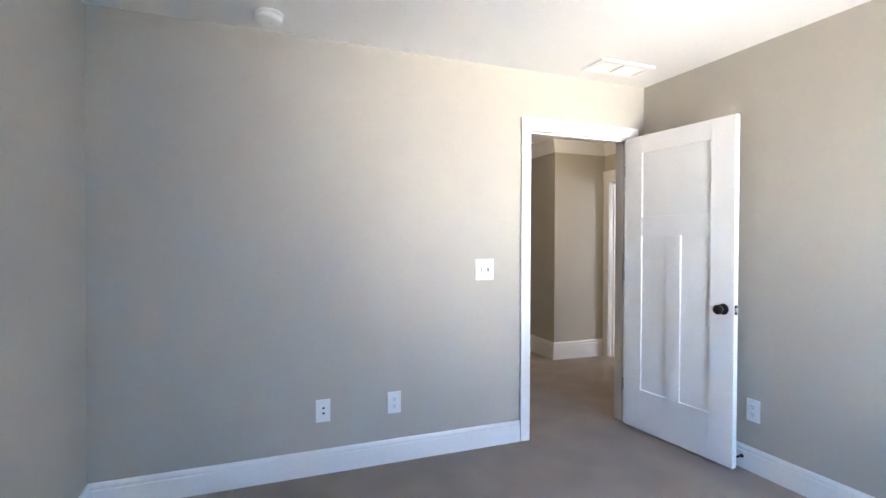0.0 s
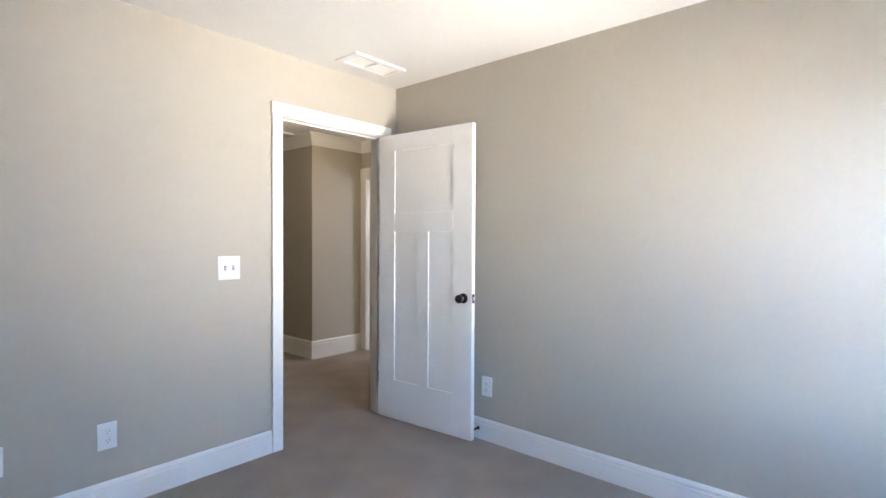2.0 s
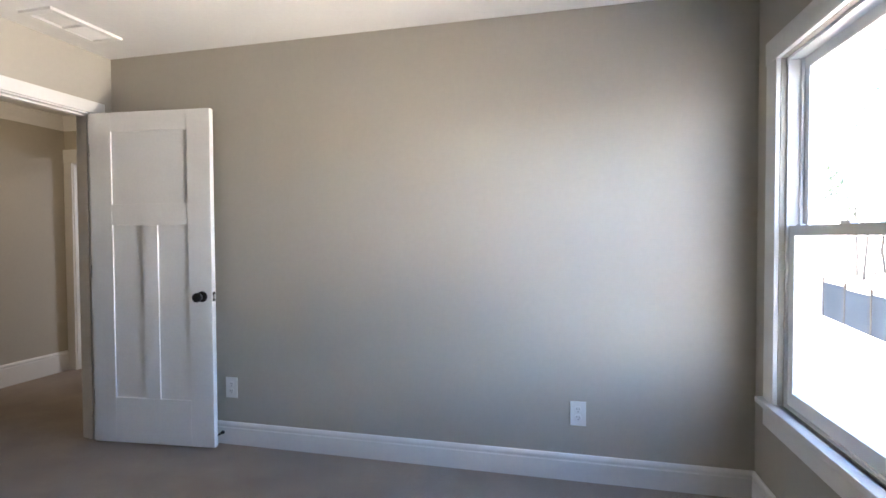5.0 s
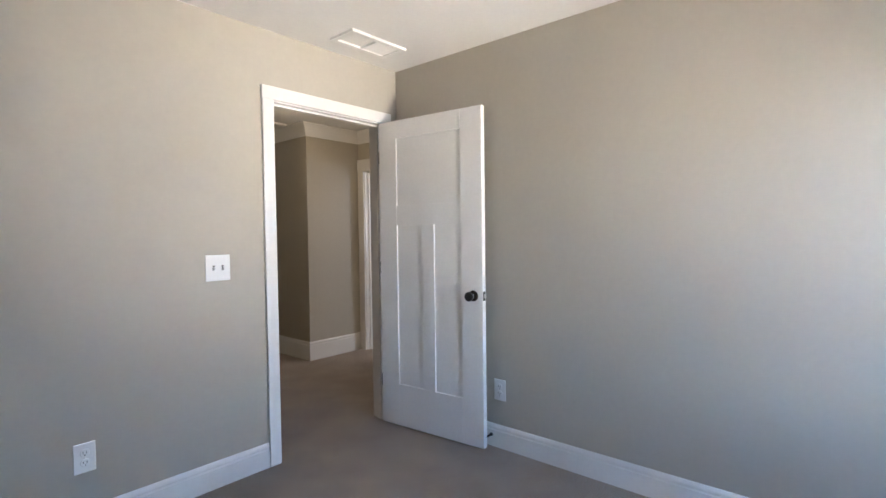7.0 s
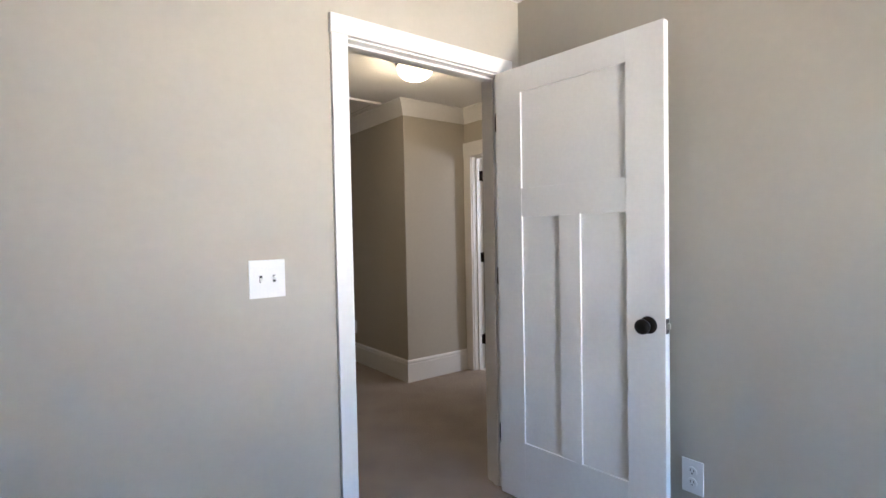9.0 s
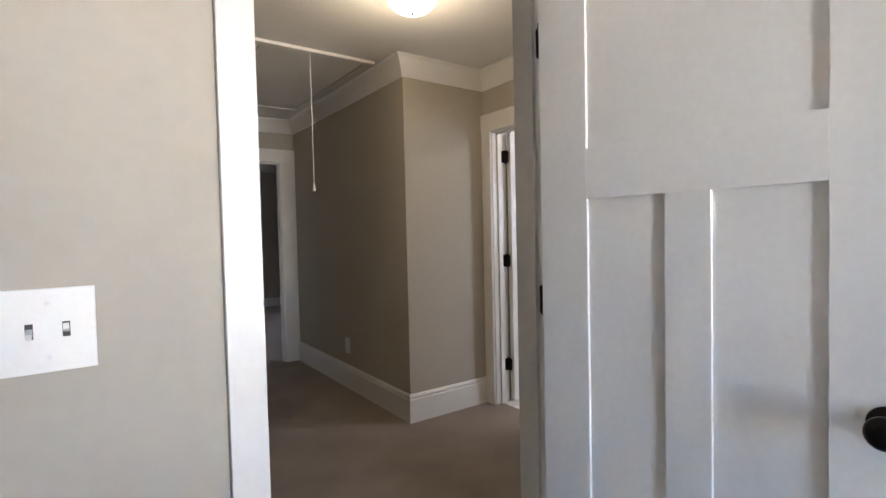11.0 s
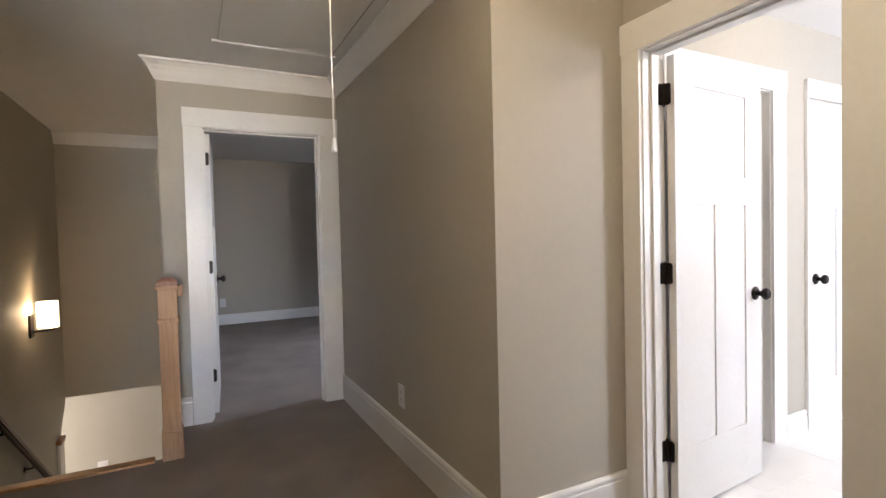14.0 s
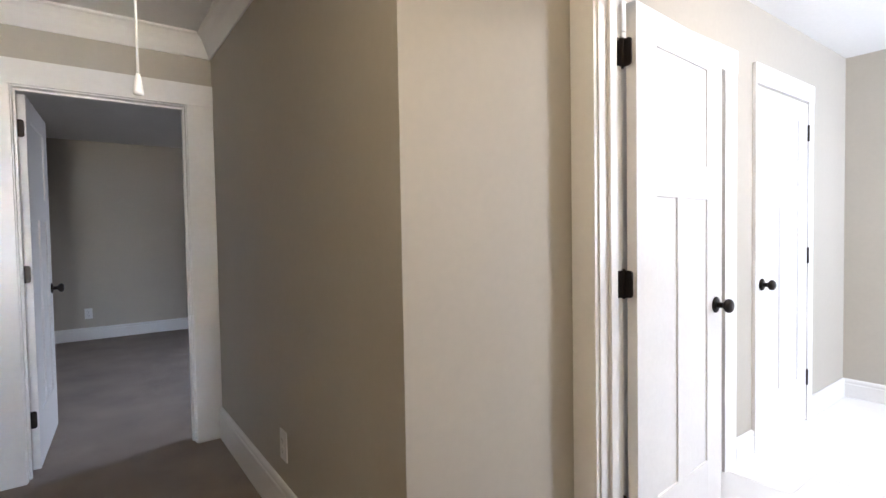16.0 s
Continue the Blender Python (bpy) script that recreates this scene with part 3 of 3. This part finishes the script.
def cover_plate(name, m, w, h, label, category="wall plate"):
    ob = empty(name, m, label, category)
    part("cover", bm_box((-w / 2, -0.006, -h / 2), (w / 2, 0, h / 2), 0.0022), PLASTIC, ob)
    for z in ((-0.042, 0.042) if category != "outlet" else (0,)):
        part("screw", bm_turned([(0.003, 0), (0.003, 0.0008), (0.0015, 0.0012)], 10), PLASTIC, ob, at=pose(0, -0.006, z, 90))
    return ob


def outlet(m, label):
    ob = cover_plate("wall_outlet", m, 0.079, 0.125, label, "outlet")
    for z in (-0.021, 0.021):
        face = part("receptacle", bm_turned([(0.0172, 0), (0.0172, 0.0018), (0.0160, 0.0026)], 24), PLASTIC, ob, at=pose(0, -0.006, z, 90))
        for x in (-0.0064, 0.0064):
            part("slot", bm_box((x - 0.0011, -0.001, 0.0026), (x + 0.0011, 0.008, 0.0030)), DARK, face)
        part("ground_hole", bm_turned([(0.0026, 0.0024), (0.0026, 0.0030)], 10), DARK, face, at=pose(0, -0.0085, 0))
    return ob


# y of the plate's own frame points into the wall
outlet(pose(0, -0.856, 0.346, 0, 0, -90), "white duplex outlet low on the bedroom wall behind the door")
outlet(pose(0, -2.897, 0.347, 0, 0, -90), "white duplex outlet low on the plain bedroom wall")
outlet(pose(HX, 2.768, 0.350, 0, 0, -90), "white duplex outlet low on the hallway wall")
outlet(pose(-0.153, FARY, 0.320), "white duplex outlet on the far bedroom wall")
data = cover_plate("wall_outlet", pose(-2.268, 0, 0.351), 0.079, 0.125, "white cover plate with two small dark jacks", "wall plate")
for z in (-0.014, 0.016):
    part("jack", bm_turned([(0.0062, 0), (0.0062, 0.003), (0.004, 0.004)], 14), DARK, data, "small dark cable jack", at=pose(0.002, -0.006, z, 90))
outlet(pose(-1.858, 0, 0.350), "white duplex outlet low on the bedroom wall")
sw = cover_plate("light_switch", pose(-1.272, 0, 1.120), 0.124, 0.132, "white double toggle light switch beside the bedroom door", "light switch")
for x, tilt in ((-0.023, 24), (0.023, -24)):
    slot = part("toggle_slot", bm_box((x - 0.005, -0.0066, -0.012), (x + 0.005, -0.0055, 0.012)), DARK, sw)
    part("toggle", bm_box((-0.0038, -0.016, -0.005), (0.0038, 0, 0.005), 0.001), PLASTIC, slot, at=pose(x, -0.005, 0, tilt))
lower = cover_plate("light_switch", pose(-1.675, 8.10, -1.72), 0.120, 0.120, "white switch plate on the lower hall wall", "light switch")
part("rocker", bm_box((-0.017, -0.010, -0.033), (0.017, -0.006, 0.033), 0.001), PLASTIC, lower)

# ---------------------------------------------------------------- ceiling things
det = empty("smoke_detector", pose(-2.560, -0.215, H, 180), "round white smoke detector on the bedroom ceiling", "smoke detector")
part("mount", bm_turned([(0.070, 0), (0.070, 0.010), (0.066, 0.013)], 40), PLASTIC, det)
part("cap", bm_turned([(0.064, 0.012), (0.065, 0.030), (0.060, 0.038), (0.045, 0.043), (0.02, 0.045)], 40), PLASTIC, det)
part("test_button", bm_turned([(0.012, 0.043), (0.012, 0.047), (0.009, 0.048)], 20), PLASTIC, det, at=pose(0.02, 0.0, 0))

vent = empty("ceiling_vent", pose(-0.466, -0.264, H), "white stamped metal ceiling register with two banks of louvers", "air vent")
part("frame", bm_slab(-0.205, 0.205, -0.103, 0.103, -0.014, 0, [(-0.172, -0.006, -0.072, 0.072), (0.006, 0.172, -0.072, 0.072)], "z"), TRIM, vent)
part("backing", bm_box((-0.18, -0.08, -0.0015), (0.18, 0.08, -0.0005)), TRIM, vent)
for bank in (-0.089, 0.089):
    for k in range(9):
        part("louver", bm_box((-0.083, -0.0075, -0.0006), (0.083, 0.0075, 0.0006)), TRIM, vent, at=pose(bank, -0.064 + k * 0.016, -0.0055, 28 if bank < 0 else -28))

light = empty("ceiling_light", pose(0.045, 0.980, H, 180), "flush ceiling light with a lit alabaster glass bowl", "ceiling light")
part("canopy", bm_turned([(0.132, 0), (0.132, 0.012), (0.128, 0.024), (0.120, 0.028)], 48), BRONZE, light, "dark bronze ring")
part("bowl", bm_turned([(0.118, 0.024), (0.119, 0.050), (0.110, 0.078), (0.088, 0.100), (0.058, 0.115), (0.025, 0.122), (0.008, 0.123)], 48), DOME, light, "glowing alabaster glass bowl")
part("finial", bm_turned([(0.008, 0.120), (0.009, 0.126), (0.004, 0.133)], 16), BRONZE, light)
lamp("hall_bulb", "POINT", (0.045, 0.980, H - 0.17), 0.170, (1.0, 0.77, 0.46), radius=0.10)

# bathroom light added out of view to brighten the room warmly from above
bl = empty("ceiling_light", pose(2.1, 0.9, H, 180), "unseen flush ceiling light with a lit glass bowl, added to light the bathroom", "ceiling light")
part("canopy", bm_turned([(0.150, 0), (0.150, 0.012), (0.146, 0.022), (0.138, 0.026)], 48), BRONZE, bl, "dark bronze ring")
part("bowl", bm_turned([(0.136, 0.024), (0.134, 0.045), (0.122, 0.068), (0.098, 0.088), (0.064, 0.101), (0.025, 0.107), (0.008, 0.108)], 48), DOME, bl, "glowing alabaster glass bowl")
lamp("bath_bulb", "POINT", (2.1, 0.9, H - 0.15), 0.22, (1.0, 0.84, 0.64), radius=0.10)

# attic ladder hatch
AX0, AX1, AY0, AY1 = -0.405, 0.340, 1.980, 3.455
hatch = empty("attic_hatch", pose(0, 0, H), "white attic hatch panel with thin trim and a pull cord", "attic hatch")
part("hatch_panel", bm_box((AX0 + 0.055, AY0 + 0.062, -0.006), (AX1 - 0.03, AY1 - 0.03, 0.0), 0.001), CEIL, hatch)
part("trim_strip", bm_box((AX0, AY0 - 0.022, -0.019), (AX1 + 0.02, AY0 + 0.030, 0.0), 0.003), TRIM, hatch)
part("trim_strip", bm_box((AX0 + 0.02, AY1 - 0.022, -0.012), (AX1, AY1 + 0.022, 0.0), 0.003), TRIM, hatch)
# two grey strips: the seam's shadow put into colour, no gap is cut
part("trim_strip", bm_box((AX0 + 0.0495, AY0 + 0.045, -0.0065), (AX0 + 0.051, AY1 - 0.022, 0.0)), SEAM, hatch, "thin grey strip painted as the shadow in the hatch seam")
part("trim_strip", bm_box((AX1 - 0.026, AY0 + 0.045, -0.0065), (AX1 - 0.0245, AY1 - 0.022, 0.0)), SEAM, hatch, "thin grey strip painted as the shadow in the hatch seam")
part("trim_strip", bm_box((AX0 + 0.05, AY0 + 0.040, -0.009), (AX1 - 0.025, AY0 + 0.058, 0.0), 0.002), TRIM, hatch)
for x, y in ((AX0 + 0.10, 2.20), (-0.07, 2.14)):
    part("screw_head", bm_turned([(0.006, 0), (0.005, 0.003)], 10), NICKEL, hatch, at=pose(x, y, -0.006, 180))
cord = empty("pull_cord", pose(-0.066, 2.000, H - 0.015, 180), "white pull cord with a small bell tip hanging from the hatch", "pull cord")
part("cord", bm_turned([(0.0028, 0.0), (0.0026, 0.30), (0.0026, 0.60), (0.0026, 0.812)], 10), CORD, cord)
part("bell", bm_turned([(0.004, 0.805), (0.006, 0.815), (0.010, 0.843), (0.0105, 0.850), (0.006, 0.852)], 16), PLASTIC, cord, "white plastic bell tip")

# ---------------------------------------------------------------- stairs
RISE, RUN = -LOW / 15, 0.25
stairs = empty("staircase", pose(0, 0, 0), "carpeted stairs going down from the hallway", "staircase", "structure")
for k in range(1, 15):
    y0 = SY0 + (k - 1) * RUN
    part("tread", bm_box((SX0 + 0.002, y0 - 0.02, -k * RISE - 0.035), (SX1 - 0.002, y0 + RUN, -k * RISE), 0.010), CARPET, stairs)
    part("riser", bm_box((SX0 + 0.002, y0 + RUN - 0.02, -(k + 1) * RISE), (SX1 - 0.002, y0 + RUN, -k * RISE - 0.035)), CARPET, stairs)
part("riser", bm_box((SX0 + 0.002, SY0, -RISE), (SX1 - 0.002, SY0 + 0.018, -0.034)), TRIM, stairs)
tagged(part("stair_nosing", bm_box((SX0 + 0.001, SY0 - 0.045, -0.030), (SX1 - 0.055, SY0 + 0.030, 0.014), 0.010), OAK), "varnished oak nosing along the top of the stairs", "stair nosing", kind="structure")

newel = empty("newel_post", pose(-0.662, 3.455, 0), "square oak newel post with a moulded cap and collar", "newel post")
part("shaft", bm_box((-0.047, -0.047, -0.25), (0.047, 0.047, 0.98), 0.003), OAK, newel)
part("plinth", bm_box((-0.054, -0.054, -0.25), (0.054, 0.054, 0.16), 0.005), OAK, newel)
part("collar", bm_box((-0.056, -0.056, 0.775), (0.056, 0.056, 0.800), 0.008), OAK, newel)
part("cap_molding", bm_box((-0.060, -0.060, 0.962), (0.060, 0.060, 0.985), 0.007), OAK, newel)
bm = bmesh.new()
rings = [[bm.verts.new((r * sx, r * sy, z)) for sx, sy in ((-1, -1), (1, -1), (1, 1), (-1, 1))] for r, z in ((0.052, 0.985), (0.052, 1.006), (0.044, 1.018), (0.022, 1.030))]
for lo, hi in zip(rings, rings[1:]):
    for k in range(4):
        bm.faces.new((lo[k], lo[(k + 1) % 4], hi[(k + 1) % 4], hi[k]))
bm.faces.new(rings[0][::-1]), bm.faces.new(rings[-1])
part("cap", bm, CHERRY, newel, "darker reddish-stained cap")
part("rail_bracket", bm_box((0.045, 0.0, 0.915), (0.078, 0.045, 0.985), 0.006), OAK, newel, "short oak rail end at the wall side")

# wall handrail going down with the stairs
slope = math.degrees(math.atan2(RISE, RUN))
rail = empty("handrail", pose(-1.715, 4.285, 0.262, -slope), "dark stained wooden handrail on black wall brackets", "handrail")
length = 3.0
bm = bmesh.new()
bmesh.ops.create_cube(bm, size=1)
for v in bm.verts:
    v.co = (v.co.x * 0.044, v.co.y * length + length / 2 - 0.55, v.co.z * 0.052 - 0.026)
bmesh.ops.bevel(bm, geom=list(bm.edges), offset=0.012, segments=3, affect="EDGES")
part("rail", bm, STAIN, rail)
for y in (-0.35, 0.42, 1.25, 2.1):
    b = part("bracket", bm_turned([(0.024, 0), (0.024, 0.004), (0.008, 0.008), (0.007, 0.055)], 18), BRONZE, rail, "black rail bracket", at=pose(-0.060, y, -0.075, 0, 90, 0))
    part("bracket_arm", bm_box((-0.045, -0.006, -0.006), (0.006, 0.006, 0.006), 0.002), BRONZE, b, at=pose(0, 0, 0.055))

# sconce: back plate, arm, cup, and a clear-edged glass cylinder round a bulb
sc = empty("wall_sconce", pose(SX0, 5.56, 0.57), "lit wall sconce with a frosted glass cylinder on a dark bracket", "wall lamp")
part("back_plate", bm_box((0, -0.050, -0.125), (0.020, 0.050, 0.070), 0.005), BRONZE, sc)
part("arm", bm_box((0.018, -0.011, -0.085), (0.125, 0.011, -0.067), 0.004), BRONZE, sc)
part("cup", bm_turned([(0.020, -0.078), (0.050, -0.072), (0.056, -0.060), (0.056, -0.050)], 32), BRONZE, sc, at=pose(0.125, 0, 0))
bm = bmesh.new()
outer, inner = (0.076, 0.072)
seg = 36
rings = [[bm.verts.new((r * math.cos(k * math.tau / seg), r * math.sin(k * math.tau / seg), z)) for k in range(seg)] for r, z in ((inner, 0.172), (inner, -0.048), (outer, -0.050), (outer, 0.172))]
for a, b in zip(rings, rings[1:] + rings[:1]):
    for k in range(seg):
        bm.faces.new((a[k], a[(k + 1) % seg], b[(k + 1) % seg], b[k])).smooth = True
bmesh.ops.recalc_face_normals(bm, faces=bm.faces)
part("shade", bm, SHADE, sc, "glowing frosted glass cylinder", at=pose(0.125, 0, 0))
bm = bmesh.new()
bmesh.ops.create_uvsphere(bm, u_segments=20, v_segments=12, radius=0.026)
part("bulb", bm, BULB, sc, "lit lamp bulb", at=pose(0.125, 0, 0.05))
# lamp added between wall and shade, away from the bulb, for the wall's glow
lamp("sconce_wall_glow", "POINT", (SX0 + 0.035, 5.56, 0.665), 0.031, (1.0, 0.70, 0.36), radius=0.02)

# foot of the stairs: painted end post with a stained cap
ep = empty("end_post", pose(-1.79, 6.30, LOW), "painted end post with a stained wooden cap", "newel post")
part("post", bm_box((0.02, -0.06, 0), (0.045, 0.115, 2.12), 0.002), TRIM, ep)
part("cap", bm_box((0.010, -0.07, 2.11), (0.058, 0.122, 2.15), 0.005), CHERRY, ep)

# ---------------------------------------------------------------- outside
bm = bmesh.new()
GROUND = -1.88                              # the yard lies higher than the ground at the house's foot
gx, gy = (-1500, -200, -40, -9, -6, 6, 9, 40, 200, 1500), (-1500, -200, -40, -9, -6, 10, 13, 40, 200, 1500)
rows = [[bm.verts.new((x, y, LOW - 0.4 if -6 <= x <= 6 and -6 <= y <= 10 else GROUND)) for x in gx] for y in gy]
for a, b in zip(rows, rows[1:]):
    for k in range(len(gx) - 1):
        bm.faces.new((a[k], a[k + 1], b[k + 1], b[k]))
structure("ground", bm, SOIL, "bright sunlit bare sandy ground", "ground")

fence = empty("silt_fence", pose(0, 0, 0), "low black silt fence on stakes across bare ground", "fence")
f0, f1 = Vector((21.3, -12.9)), Vector((1.0, -10.2))
for k in range(11):
    p = f0.lerp(f1, k / 10)
    part("stake", bm_box((p.x - 0.03, p.y - 0.03, GROUND - 0.2), (p.x + 0.03, p.y + 0.03, GROUND + 1.50 - 0.02 * k)), POST, fence)
    if k < 10:
        q = f0.lerp(f1, (k + 1) / 10)
        along = math.degrees(math.atan2(p.y - q.y, p.x - q.x))
        part("fabric", bm_box((0.03, -0.012, -0.05), ((p - q).length - 0.03, 0.012, 1.28 + 0.05 * math.sin(k * 2.1))), SILT, fence, at=pose(q.x, q.y, GROUND, 0, 0, along))


def tree(x, y, h, seed):
    rnd = random.Random(seed)
    ob = empty("tree", pose(x, y, GROUND), "pale leafless-looking tree at the edge of the woods", "tree", group="trees beyond the fence")
    bm = bmesh.new()

    def limb(a, b, r0, r1):
        way = (b - a).normalized()
        side = way.orthogonal().normalized()
        up = way.cross(side)
        ring = [[bm.verts.new(c + (side * math.cos(k * 1.047) + up * math.sin(k * 1.047)) * r) for k in range(6)] for c, r in ((a, r0), (b, r1))]
        for k in range(6):
            bm.faces.new((ring[0][k], ring[0][(k + 1) % 6], ring[1][(k + 1) % 6], ring[1][k]))
    tips = []
    p, r = Vector((0, 0, 0)), h * 0.011
    for k in range(6):
        q = p + Vector((rnd.uniform(-0.25, 0.25), rnd.uniform(-0.25, 0.25), h / 6))
        limb(p, q, r, r * 0.78)
        p, r = q, r * 0.78
        if k > 1:
            for _ in range(4):
                d = Vector((rnd.uniform(-1, 1), rnd.uniform(-1, 1), rnd.uniform(0.3, 0.9))).normalized() * h * rnd.uniform(0.12, 0.26)
                limb(q, q + d, r * 0.5, r * 0.12)
                tips += [q + d * 0.6, q + d]
    part("trunk", bm, BARK, ob)
    bm = bmesh.new()
    for c in tips:
        for _ in range(16):
            o = c + Vector((rnd.gauss(0, 0.5), rnd.gauss(0, 0.5), rnd.gauss(0, 0.45)))
            s = rnd.uniform(0.10, 0.22)
            d1, d2 = Vector((rnd.gauss(0, 1), rnd.gauss(0, 1), rnd.gauss(0, 1))).normalized(), Vector((rnd.gauss(0, 1), rnd.gauss(0, 1), rnd.gauss(0, 1))).normalized()
            bm.faces.new([bm.verts.new(o), bm.verts.new(o + d1 * s), bm.verts.new(o + (d1 + d2) * s * 0.8), bm.verts.new(o + d2 * s)])
    part("crown", bm, LEAF, ob)
    return ob


rnd = random.Random(5)
for k in range(64):
    tree(48 - k * 0.7 + rnd.uniform(-0.8, 0.8), -15 - k * 0.28 - rnd.uniform(0, 12), rnd.uniform(6, 12), k)

# ---------------------------------------------------------------- bathroom tiles
tile_mesh = bpy.data.meshes.new("tile")
bm = bm_box((-0.2985, -0.1485, -0.0015), (0.2985, 0.1485, 0.0), 0.0006)
bm.to_mesh(tile_mesh)
bm.free()
tile_mesh.materials.append(TILE)
for r in range(7):
    for c in range(6):
        x = BX + 0.06 + 0.30 + c * 0.6 + (0.3 if r % 2 else 0)
        y = BATHY - 0.15 - r * 0.3
        if x < EAST - 0.3:
            t = new("tile", tile_mesh)
            t.parent = bath_floor
            t.location = (x, y, 0.0)
